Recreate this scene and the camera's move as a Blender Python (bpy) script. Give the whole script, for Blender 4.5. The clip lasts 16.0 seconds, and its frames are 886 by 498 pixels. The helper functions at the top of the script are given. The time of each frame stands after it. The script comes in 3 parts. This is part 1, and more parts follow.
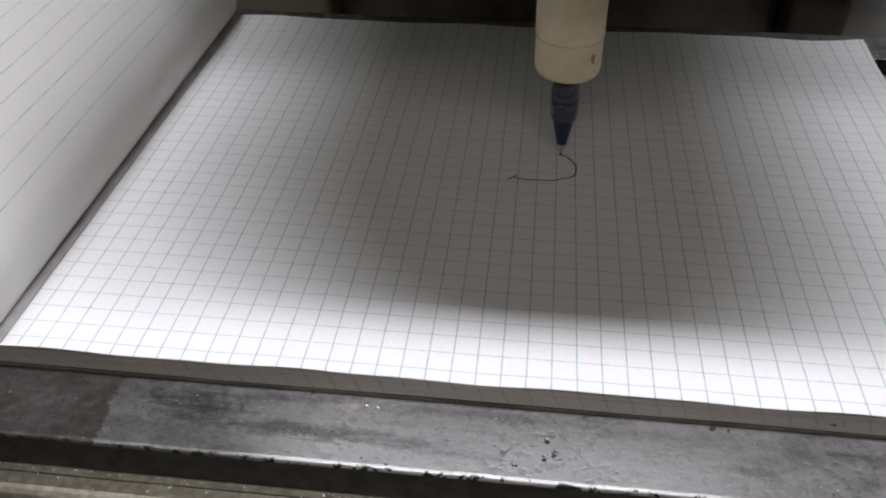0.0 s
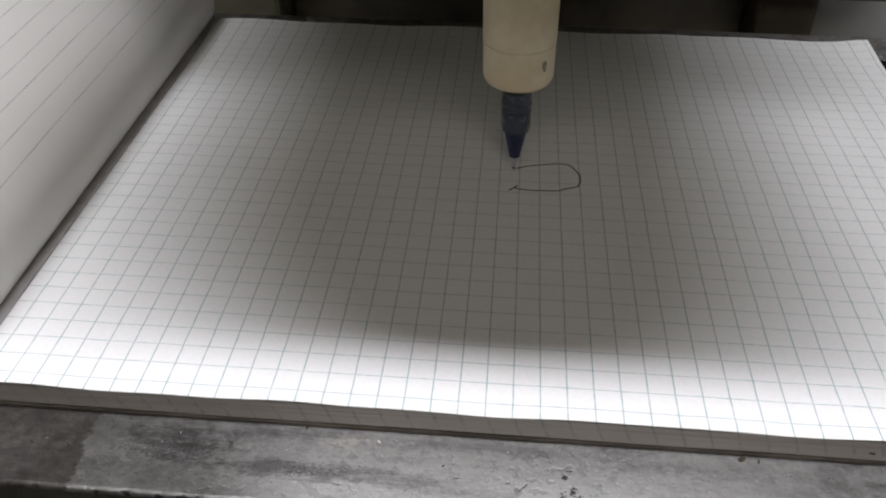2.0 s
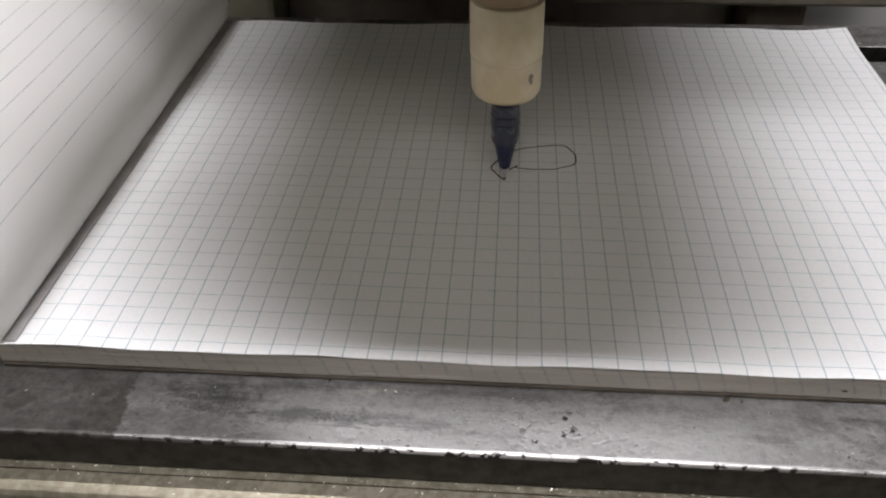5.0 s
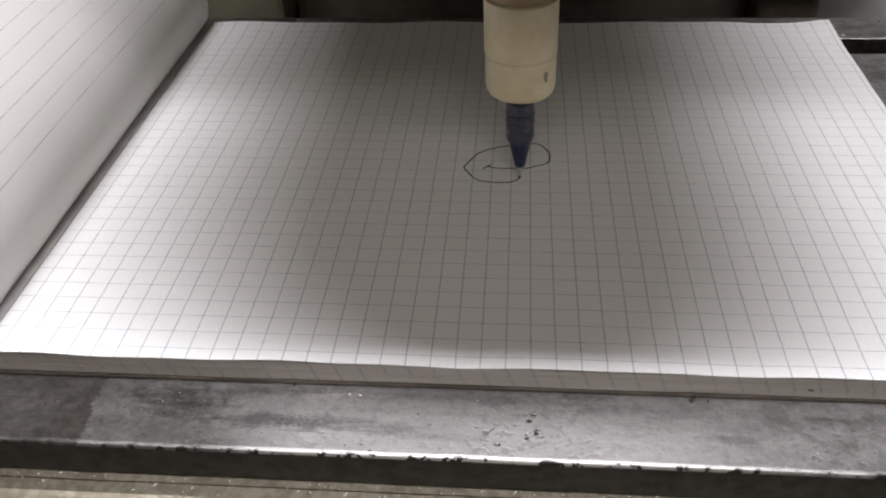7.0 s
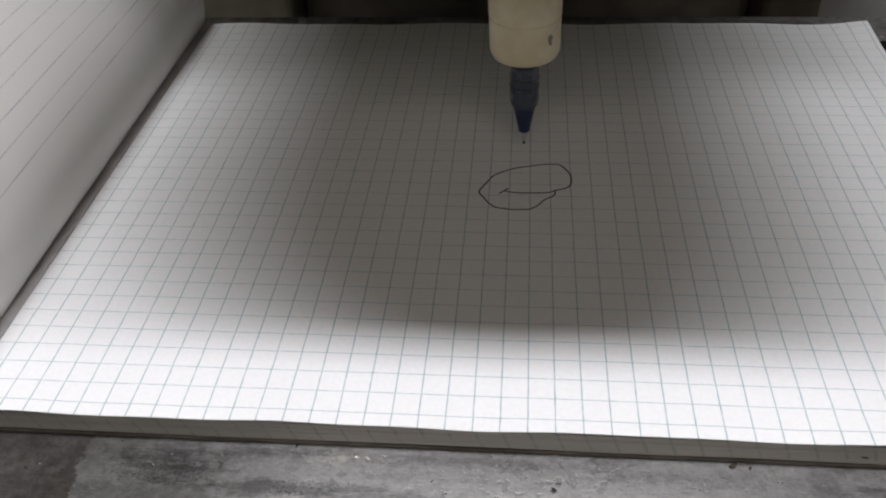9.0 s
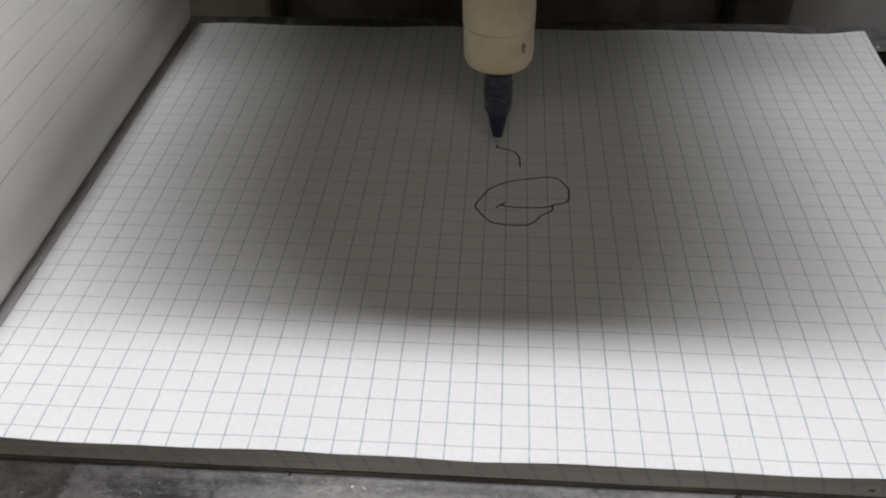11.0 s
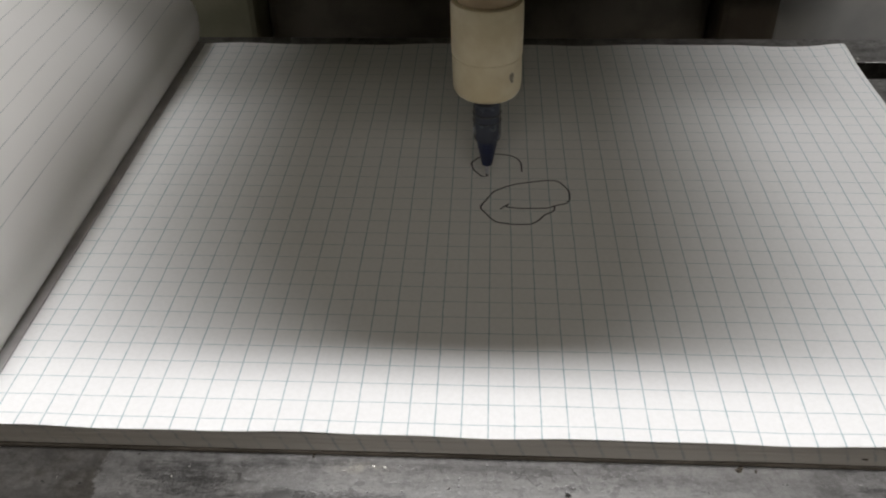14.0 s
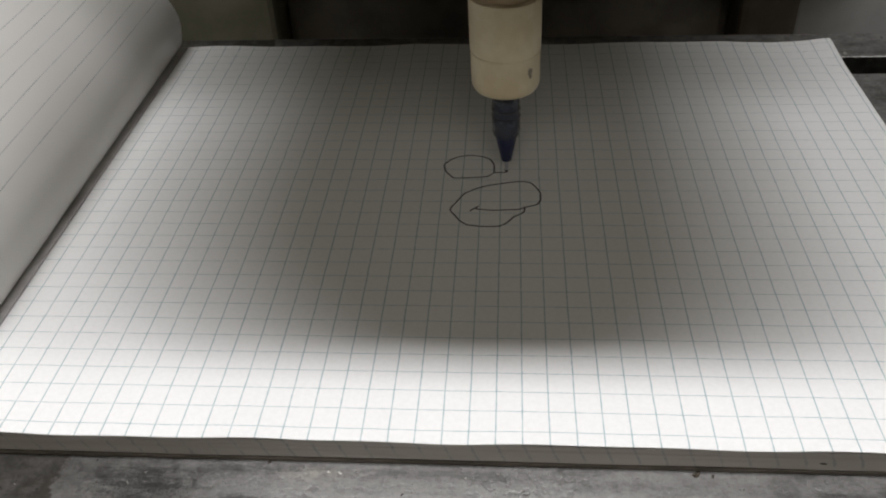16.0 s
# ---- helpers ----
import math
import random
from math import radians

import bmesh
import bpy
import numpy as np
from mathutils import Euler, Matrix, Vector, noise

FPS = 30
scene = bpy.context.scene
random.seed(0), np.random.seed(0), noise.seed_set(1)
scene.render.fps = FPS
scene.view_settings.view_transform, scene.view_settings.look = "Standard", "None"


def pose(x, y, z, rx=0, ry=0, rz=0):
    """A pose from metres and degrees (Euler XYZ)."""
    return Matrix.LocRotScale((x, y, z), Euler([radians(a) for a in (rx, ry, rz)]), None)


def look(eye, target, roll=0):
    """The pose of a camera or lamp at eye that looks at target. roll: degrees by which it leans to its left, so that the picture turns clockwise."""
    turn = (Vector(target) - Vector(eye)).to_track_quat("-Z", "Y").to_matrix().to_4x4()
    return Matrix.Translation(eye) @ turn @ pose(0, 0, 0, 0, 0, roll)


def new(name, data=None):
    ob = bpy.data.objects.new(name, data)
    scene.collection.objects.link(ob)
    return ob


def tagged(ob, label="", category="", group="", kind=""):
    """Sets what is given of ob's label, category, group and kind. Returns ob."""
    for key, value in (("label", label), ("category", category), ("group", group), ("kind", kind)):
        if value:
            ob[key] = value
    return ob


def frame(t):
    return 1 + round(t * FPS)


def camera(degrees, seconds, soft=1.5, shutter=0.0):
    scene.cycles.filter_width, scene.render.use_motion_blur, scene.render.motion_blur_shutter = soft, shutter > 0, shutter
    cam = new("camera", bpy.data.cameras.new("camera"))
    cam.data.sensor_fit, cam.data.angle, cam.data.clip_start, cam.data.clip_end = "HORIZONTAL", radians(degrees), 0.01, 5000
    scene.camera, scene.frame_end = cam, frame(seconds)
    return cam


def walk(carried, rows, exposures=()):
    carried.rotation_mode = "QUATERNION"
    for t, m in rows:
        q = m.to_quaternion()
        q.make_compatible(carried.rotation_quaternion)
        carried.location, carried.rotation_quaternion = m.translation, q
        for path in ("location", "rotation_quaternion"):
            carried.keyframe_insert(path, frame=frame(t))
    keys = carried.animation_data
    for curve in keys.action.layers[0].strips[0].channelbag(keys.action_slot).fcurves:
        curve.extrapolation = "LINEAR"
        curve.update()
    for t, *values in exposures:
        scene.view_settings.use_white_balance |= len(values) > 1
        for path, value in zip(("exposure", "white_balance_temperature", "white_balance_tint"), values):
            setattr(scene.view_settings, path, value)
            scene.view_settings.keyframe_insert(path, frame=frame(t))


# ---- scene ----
LENS = 53.54
PATH = [
    (0, pose(-0.01031, -0.26327, 0.16095, 52.22, 0.17, 6.54)),
    (0.5, pose(-0.00564, -0.24637, 0.15928, 50.53, 0.17, 6.80)),
    (1, pose(-0.00543, -0.24145, 0.15319, 52.29, -0.25, 5.95)),
    (1.5, pose(-0.00532, -0.24164, 0.15436, 52.10, -0.44, 5.12)),
    (2, pose(-0.00282, -0.24341, 0.15303, 52.51, -0.19, 4.87)),
    (2.5, pose(-0.00084, -0.24395, 0.15403, 52.64, -0.23, 4.64)),
    (3, pose(0.00003, -0.24365, 0.15446, 52.57, -0.10, 4.56)),
    (3.5, pose(-0.00002, -0.24499, 0.15605, 52.56, -0.17, 4.19)),
    (4, pose(0.00106, -0.24801, 0.15515, 53.24, 0.05, 4.10)),
    (6.5, pose(-0.00002, -0.24650, 0.15839, 53.02, 1.87, 4.60)),
    (7, pose(-0.00123, -0.24593, 0.15695, 52.87, 1.84, 4.43)),
    (7.5, pose(0.00032, -0.24766, 0.15785, 52.67, 2.21, 4.70)),
    (8, pose(-0.00095, -0.24595, 0.15827, 52.13, 2.36, 4.76)),
    (10.5, pose(0.00124, -0.24792, 0.15992, 50.52, 1.20, 4.39)),
    (11, pose(0.00146, -0.24779, 0.16076, 50.45, 0.89, 3.95)),
    (11.5, pose(0.00151, -0.24757, 0.16095, 50.61, 0.58, 3.65)),
    (12, pose(0.00173, -0.24804, 0.16177, 50.87, 0.17, 3.33)),
    (12.5, pose(0.00132, -0.24873, 0.16073, 51.48, 0.01, 3.03)),
    (13, pose(0.00025, -0.24912, 0.15907, 52.27, 0.16, 2.69)),
    (13.5, pose(0.00038, -0.24962, 0.15978, 52.53, 0.59, 2.63)),
    (14, pose(0.00030, -0.24954, 0.16088, 52.47, 1.01, 2.82)),
    (14.5, pose(-0.00017, -0.24996, 0.16073, 52.59, 1.45, 3.10)),
    (15, pose(-0.00006, -0.24954, 0.16117, 52.52, 1.76, 3.25)),
    (15.5, pose(0.00104, -0.24978, 0.16028, 52.35, 2.10, 3.55)),
    (16, pose(0.00077, -0.25032, 0.16124, 52.28, 2.28, 3.61)),
]
# arc length along each stroke (in squares) that the nib has reached, by time
REACH_A = [(0, 6.67), (0.5, 7.33), (1, 7.98), (1.5, 8.66), (2, 9.31), (2.5, 9.97), (3, 10.56), (3.5, 11.26), (4, 11.74), (6.5, 14.79), (7, 15.40), (7.5, 16.16), (8, 16.56), (8.35, 16.94)]
REACH_B = [(9.3, 0.00), (10.5, 1.72), (11, 2.42), (11.5, 3.04), (12, 3.67), (12.5, 4.35), (13, 4.94), (13.5, 5.53), (14, 6.10), (14.5, 6.79), (15, 7.44), (15.5, 8.15), (16, 8.79)]
STROKE_A = [(19.50, 14.17), (19.91, 14.59), (19.73, 14.35), (20.52, 14.23), (21.91, 14.30), (22.25, 14.51), (22.86, 14.74), (23.03, 15.08), (23.04, 15.84), (22.89, 16.18), (22.60, 16.69), (22.39, 16.83), (21.77, 16.82), (20.96, 16.62), (20.35, 16.46), (19.69, 16.13), (19.14, 15.70), (18.75, 14.90), (18.55, 14.52), (18.49, 14.20), (18.79, 13.73), (19.01, 13.34), (19.35, 13.01), (20.11, 12.86), (20.96, 12.89), (21.32, 13.14), (21.49, 13.38), (21.67, 13.70), (22.06, 13.95), (22.22, 14.17), (22.22, 14.52)]
STROKE_B = [(20.65, 17.70), (20.63, 18.49), (20.43, 19.02), (20.04, 19.28), (19.36, 19.43), (18.79, 19.32), (18.29, 19.00), (17.92, 18.47), (18.08, 17.77), (18.52, 17.15), (19.39, 17.18), (20.27, 17.29), (20.65, 17.70), (21.30, 17.74)]
# seconds, stops, white balance
EXPOSURES = [(0, 0.03, 6260, 12), (0.5, 0.0, 6270, 12), (1.5, 0.05, 6370, 11), (2.5, 0.25, 6400, 10), (3.5, 0.42, 6410, 10), (6.5, 0.74, 6480, 13), (7, 0.70, 6470, 13), (8, 0.60, 6420, 12), (8.6, 0.2, 6380, 10), (9.3, -0.2, 6400, 10), (10.5, -0.30, 6420, 10), (12.5, -0.20, 6490, 9), (14, -0.06, 6570, 8), (16, -0.07, 6570, 8)]
SQ = 0.00635  # one printed square, a quarter inch
cam = camera(LENS, 16.0, soft=2.1)
walk(cam, PATH, exposures=EXPOSURES)


def along(points, s):
    """The place at arc length s on a polyline."""
    for a, b in zip(points, points[1:]):
        d = math.dist(a, b)
        if s <= d:
            return (a[0] + (b[0] - a[0]) * s / d, a[1] + (b[1] - a[1]) * s / d)
        s -= d
    return points[-1]


def ramp(rows, v, key=0, out=1):
    """Linear reading of a table of pairs."""
    if v <= rows[0][key]:
        return rows[0][out]
    for a, b in zip(rows, rows[1:]):
        if v <= b[key]:
            return a[out] + (b[out] - a[out]) * (v - a[key]) / max(b[key] - a[key], 1e-9)
    return rows[-1][out]


LIFT = [(0, 0), (8.35, 0), (8.5, 0.005), (8.95, 0.005), (9.2, 0), (16, 0)]  # height of the nib over the sheet


def nib(t):
    """Where on the sheet the nib stands, in squares."""
    if t <= 8.35:
        return along(STROKE_A, ramp(REACH_A, t))
    if t >= 9.2:
        return along(STROKE_B, ramp(REACH_B, t))
    k = min(max((t - 8.37) / 0.6, 0), 1)
    a, b = STROKE_A[-1], STROKE_B[0]
    return (a[0] + (b[0] - a[0]) * k, a[1] + (b[1] - a[1]) * k)


TIMES = sorted({i * 0.25 for i in range(65)} | {8.35, 8.4, 8.9, 9.1, 9.3})
SLIDE = [(t, pose(-nib(t)[0] * SQ, -nib(t)[1] * SQ, 0)) for t in TIMES]

# ---- light ----
world = bpy.data.worlds.new("workshop_air")
scene.world = world
world.use_nodes = True
world.node_tree.nodes["Background"].inputs[0].default_value = (0.75, 0.85, 1.0, 1)
world.node_tree.nodes["Background"].inputs[1].default_value = 0.05


def area_lamp(name, eye, target, sx, sy, watts, colour):
    data = bpy.data.lights.new(name, "AREA")
    data.shape, data.size, data.size_y, data.energy, data.color = "ELLIPSE", sx, sy, watts, colour
    ob = new(name, data)
    ob.matrix_basis = look(eye, target)
    return ob


LAMP_Y, LAMP_Z = -0.187, 1.40
area_lamp("tube_light", (-0.02, LAMP_Y, LAMP_Z - 0.035), (-0.02, LAMP_Y, 0), 1.65, 0.23, 22.2, (1.0, 0.985, 1.03))
# added fill for the shaded middle of the page, no known lamp
area_lamp("added_fill_light", (0.22, -1.77, 1.47), (0.22, 0, 0), 2.00, 0.45, 8.9, (1.0, 0.915, 0.86))


# ---- materials ----
def mat(name, colour, rough=0.5, metal=0.0):
    m = bpy.data.materials.new(name)
    m.use_nodes = True
    b = m.node_tree.nodes["Principled BSDF"]
    b.inputs["Base Color"].default_value = (*colour, 1)
    b.inputs["Roughness"].default_value, b.inputs["Metallic"].default_value = rough, metal
    return m


class Net:
    """Short hand for a material's nodes."""

    def __init__(self, m):
        self.tree, self.bsdf = m.node_tree, m.node_tree.nodes["Principled BSDF"]

    def put(self, kind, **values):
        n = self.tree.nodes.new(kind)
        for key, v in values.items():
            if key == "op":
                n.operation = v
            elif key == "blend":
                n.data_type, n.blend_type = "RGBA", v
        return n

    def link(self, a, b):
        self.tree.links.new(a, b)

    def value(self, socket, v):
        if hasattr(v, "is_linked"):
            self.link(v, socket)
        else:
            socket.default_value = v

    def math(self, op, a, b=0.0, c=0.0):
        n = self.put("ShaderNodeMath", op=op)
        for s, v in zip(n.inputs, (a, b, c)):
            self.value(s, v)
        return n.outputs[0]

    def mix(self, fac, a, b, blend="MIX"):
        n = self.put("ShaderNodeMix", blend=blend)
        self.value(n.inputs[0], fac)
        for s, v in ((n.inputs[6], a), (n.inputs[7], b)):
            self.value(s, (*v, 1) if isinstance(v, tuple) else v)
        return n.outputs[2]

    def coords(self, scale=(1, 1, 1), uv=False, turn=0.0):
        t, m = self.put("ShaderNodeTexCoord"), self.put("ShaderNodeMapping")
        self.link(t.outputs["UV" if uv else "Object"], m.inputs[0])
        m.inputs["Scale"].default_value = scale
        m.inputs["Rotation"].default_value = (0, 0, turn)
        return m.outputs[0]

    def noise(self, where, scale, detail=4.0, rough=0.55):
        n = self.put("ShaderNodeTexNoise")
        self.link(where, n.inputs["Vector"])
        n.inputs["Scale"].default_value, n.inputs["Detail"].default_value, n.inputs["Roughness"].default_value = scale, detail, rough
        return n.outputs["Fac"]

    def step(self, v, lo, hi, to_lo=0.0, to_hi=1.0):
        n = self.put("ShaderNodeMapRange")
        n.interpolation_type = "SMOOTHSTEP"
        for s, x in zip(n.inputs, (v, lo, hi, to_lo, to_hi)):
            self.value(s, x)
        return n.outputs[0]

    def split(self, v):
        n = self.put("ShaderNodeSeparateXYZ")
        self.link(v, n.inputs[0])
        return n.outputs

    def bump(self, height, strength, distance=0.001):
        n = self.put("ShaderNodeBump")
        n.inputs["Strength"].default_value, n.inputs["Distance"].default_value = strength, distance
        self.link(height, n.inputs["Height"])
        self.link(n.outputs[0], self.bsdf.inputs["Normal"])

    def line(self, coord, half):
        """1 on thin lines at whole numbers of coord."""
        f = self.math("ABSOLUTE", self.math("SUBTRACT", self.math("FRACT", self.math("ADD", coord, 0.5)), 0.5))
        return self.step(f, half * 0.6, half * 1.5, 1.0, 0.0)


PAPER = (0.80, 0.80, 0.79)
PRINT = (0.125, 0.27, 0.30)


def paper_grid():
    m = mat("quad_ruled_paper", PAPER, 0.75)
    n = Net(m)
    x, y, _ = n.split(n.coords((1 / SQ,) * 3))
    fine = n.coords()
    wob = n.math("MULTIPLY", n.math("SUBTRACT", n.noise(fine, 160, 2), 0.5), 0.05)
    across, along_ = n.line(n.math("ADD", x, wob), 0.021), n.line(n.math("ADD", y, wob), 0.017)
    lines = n.math("ADD", n.math("MULTIPLY", n.math("MAXIMUM", across, n.math("MULTIPLY", along_, 0.85)), 0.86), n.math("MULTIPLY", n.math("MULTIPLY", across, along_), 0.2))
    ink = n.math("MULTIPLY", lines, n.step(n.noise(fine, 420, 3), 0.3, 0.65, 0.55, 1.0))
    base = n.mix(n.noise(fine, 30, 3), (0.78, 0.78, 0.77), (0.83, 0.83, 0.82))
    base = n.mix(n.step(n.noise(fine, 700, 4, 0.7), 0.35, 0.65), base, (0.96, 0.96, 0.955), "MULTIPLY")
    n.link(n.mix(n.math("MULTIPLY", ink, 0.95), base, PRINT), n.bsdf.inputs["Base Color"])
    n.bump(n.noise(fine, 1600, 5), 0.12, 0.0004)
    return m


def paper_back():
    """The underside of the flipped sheets: ruled one way only."""
    m = mat("ruled_paper_back", PAPER, 0.75)
    n = Net(m)
    u, v, _ = n.split(n.coords(uv=True))
    fine = n.coords()
    ink = n.math("MULTIPLY", n.math("MULTIPLY", n.line(u, 0.022), n.step(u, 3.2, 3.6)), n.step(n.noise(fine, 90, 3), 0.3, 0.7, 0.35, 1.0))
    base = n.mix(n.noise(fine, 22, 3), (0.78, 0.765, 0.735), (0.85, 0.835, 0.805))
    n.link(n.mix(n.math("MULTIPLY", ink, 0.6), base, (0.20, 0.25, 0.27)), n.bsdf.inputs["Base Color"])
    n.bump(n.noise(fine, 900, 4), 0.10, 0.0004)
    return m


def paper_edge():
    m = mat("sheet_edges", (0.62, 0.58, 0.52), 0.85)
    n = Net(m)
    x, y, z = n.split(n.coords((1 / SQ,) * 3))
    layers = n.noise(n.coords((6, 6, 1500)), 1.0, 3, 0.7)
    long = n.noise(n.coords((3, 3, 420)), 1.0, 2)
    slant = n.math("ADD", n.math("ADD", x, n.math("MULTIPLY", z, 0.3)), n.math("MULTIPLY", n.math("SUBTRACT", long, 0.5), 0.35))
    mark = n.math("MULTIPLY", n.line(slant, 0.05), n.step(n.noise(n.coords((40, 40, 500)), 1, 2), 0.35, 0.6, 0.25, 1.0))
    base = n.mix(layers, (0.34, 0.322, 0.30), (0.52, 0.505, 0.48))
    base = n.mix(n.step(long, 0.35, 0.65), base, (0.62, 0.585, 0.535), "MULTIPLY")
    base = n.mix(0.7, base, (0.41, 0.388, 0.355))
    n.link(n.mix(n.math("MULTIPLY", mark, 0.55), base, (0.20, 0.24, 0.25)), n.bsdf.inputs["Base Color"])
    n.bump(layers, 0.25, 0.0004)
    return m


def steel_table():
    m = mat("worn_ground_steel", (0.4, 0.4, 0.4), 0.4, 0.9)
    n = Net(m)
    c = n.coords()
    x, y, z = n.split(n.coords((1 / SQ,) * 3))
    big, mid, small = n.noise(c, 34, 5, 0.6), n.noise(c, 150, 6, 0.66), n.noise(c, 800, 4, 0.65)
    ragged = n.math("SUBTRACT", n.noise(c, 95, 7, 0.72), 0.5)
    grit = n.math("SUBTRACT", n.noise(c, 520, 5, 0.7), 0.5)
    drag = n.math("SUBTRACT", n.noise(n.coords((75, 420, 420)), 1.0, 7, 0.72), 0.5)
    streak = n.noise(n.coords((80, 260, 260)), 1.0, 6, 0.65)
    tone = n.math("ADD", n.math("MULTIPLY", big, 0.30), n.math("ADD", n.math("MULTIPLY", mid, 0.42), n.math("MULTIPLY", streak, 0.28)))
    base = n.mix(n.step(tone, 0.32, 0.64), (0.15, 0.146, 0.140), (0.46, 0.453, 0.44))
    base = n.mix(n.step(grit, -0.14, 0.12, 0.32, 0.0), base, (0.45, 0.44, 0.43), "MULTIPLY")

    def patch(cx, cy, rx, ry, rough=9.0, lo=0.2, hi=1.5, wear=None, turn=0.0):
        """A ragged patch on the surface, in squares, turned by degrees."""
        ca, sa = math.cos(radians(turn)), math.sin(radians(turn))
        px, py = n.math("SUBTRACT", x, cx), n.math("SUBTRACT", y, cy)
        ax = n.math("ADD", n.math("MULTIPLY", px, ca), n.math("MULTIPLY", py, sa))
        ay = n.math("SUBTRACT", n.math("MULTIPLY", py, ca), n.math("MULTIPLY", px, sa))
        dx = n.math("POWER", n.math("DIVIDE", ax, rx), 2.0)
        dy = n.math("POWER", n.math("DIVIDE", ay, ry), 2.0)
        return n.step(n.math("ADD", n.math("ADD", dx, dy), n.math("MULTIPLY", wear or ragged, rough)), lo, hi, 1.0, 0.0)

    # the glare's fade to the left painted as a thin oil film, and in it a dark stain with a straight edge where
    # something stood for long
    glare_fade = n.math("MULTIPLY", n.step(n.math("ADD", n.math("ADD", x, n.math("MULTIPLY", y, 1.2)), n.math("MULTIPLY", ragged, 9.0)), 3.0, 12.0, 1.0, 0.0), 0.62)
    base = n.mix(glare_fade, base, (0.37, 0.36, 0.342), "MULTIPLY")
    edge = n.math("ADD", x, n.math("ADD", 1.98, n.math("ADD", n.math("MULTIPLY", ragged, 1.1), n.math("MULTIPLY", grit, 0.5))))
    stain = n.math("MULTIPLY", n.step(edge, 6.3, 6.45, 1.0, 0.0), n.step(n.noise(c, 80, 6, 0.7), 0.40, 0.60, 0.62, 0.98))
    rim = n.math("MULTIPLY", n.step(edge, 5.0, 6.2), n.step(edge, 6.3, 6.45, 1.0, 0.0))
    stain = n.math("MAXIMUM", stain, n.math("MULTIPLY", rim, n.step(mid, 0.40, 0.54, 0.45, 0.95)))
    base = n.mix(stain, base, (0.30, 0.28, 0.25), "MULTIPLY")
    # lamp glare painted as a brighter worn zone, strongest at the front edge
    worn_glare = n.math("MULTIPLY", n.math("MULTIPLY", n.step(x, 9.0, 14.0), n.step(x, 25.0, 33.0, 1.0, 0.0)), n.step(n.math("ADD", y, n.math("MULTIPLY", drag, 2.5)), -3.2, -1.0, 0.85, 0.25))
    base = n.mix(worn_glare, base, (0.62, 0.612, 0.60))
    # smears lying along the table, grey crust and small dark pits
    smear = n.math("ADD", n.math("MULTIPLY", drag, 6.5), n.math("MULTIPLY", grit, 2.0))
    dirt = n.math("MULTIPLY", patch(12.8, -2.5, 3.0, 0.45, 1.0, -0.2, 1.7, smear), 0.8)
    for cx, cy, rx, ry, a in ((7.7, -1.7, 1.9, 0.8, 0.85), (12.0, -0.85, 2.6, 0.3, 0.7), (20.0, -1.0, 5.0, 0.3, 0.5), (33.6, -1.6, 1.8, 0.35, 0.7), (18.0, -3.0, 2.2, 0.25, 0.4), (29.6, -2.6, 1.0, 0.22, 0.6), (26.0, -1.3, 3.5, 0.3, 0.4), (24.0, -0.75, 1.5, 0.2, 0.6), (36.0, -1.4, 2.2, 0.5, 0.5), (15.6, -2.7, 2.6, 0.32, 0.75), (9.8, -1.0, 1.4, 0.18, 0.6)):
        dirt = n.math("MAXIMUM", dirt, n.math("MULTIPLY", patch(cx, cy, rx, ry, 1.0, -0.6, 1.6, smear), a))
    base = n.mix(dirt, base, (0.20, 0.198, 0.195), "MULTIPLY")
    speck = n.math("MAXIMUM", n.step(n.noise(c, 1500, 4, 0.7), 0.36, 0.54, 0.32, 0.0), n.step(n.noise(n.coords((300, 1500, 1500)), 1.0, 3), 0.34, 0.48, 0.3, 0.0))
    base = n.mix(speck, base, (0.50, 0.495, 0.49), "MULTIPLY")
    gleam = n.math("MULTIPLY", patch(14.4, -1.0, 1.0, 0.3, 4.0, 0.2, 1.6, grit), n.step(n.noise(c, 900, 3), 0.60, 0.66))
    base = n.mix(gleam, base, (0.58, 0.55, 0.48))
    crust = n.math("MULTIPLY", n.math("MULTIPLY", patch(14.2, -1.05, 1.2, 0.28, 5.0, 0.0, 2.0, grit), n.step(grit, -0.06, 0.06)), 0.55)
    base = n.mix(crust, base, (0.46, 0.43, 0.36))
    pits = n.math("MULTIPLY", n.step(n.noise(c, 420, 4, 0.6), 0.645, 0.69), n.step(streak, 0.46, 0.56))
    pits = n.math("MAXIMUM", pits, n.math("MAXIMUM", patch(21.95, -2.02, 0.13, 0.22, 7.0, 0.4, 1.0, grit), patch(22.12, -2.70, 0.34, 0.32, 12.0, 0.1, 0.6, grit)))
    nick = n.math("MULTIPLY", n.step(z, -1.46, -1.38, 1.0, 0.0), n.step(n.noise(c, 330, 4, 0.6), 0.53, 0.58))
    pits = n.math("MAXIMUM", pits, nick)
    pits = n.math("MAXIMUM", pits, n.math("MULTIPLY", patch(20.53, -2.53, 0.42, 0.045, 4.0, 0.3, 1.0, grit, 52), 0.7))
    # granular dirt rubbed into the surface
    grain = n.math("MULTIPLY", n.math("MAXIMUM", patch(7.6, -1.95, 1.9, 0.75, 3.0, 0.0, 1.6, ragged), patch(12.8, -2.5, 1.3, 0.4, 3.0, 0.0, 1.6, ragged)), n.step(n.noise(c, 1100, 3, 0.6), 0.50, 0.60))
    pits = n.math("MAXIMUM", pits, n.math("MULTIPLY", grain, 0.6))
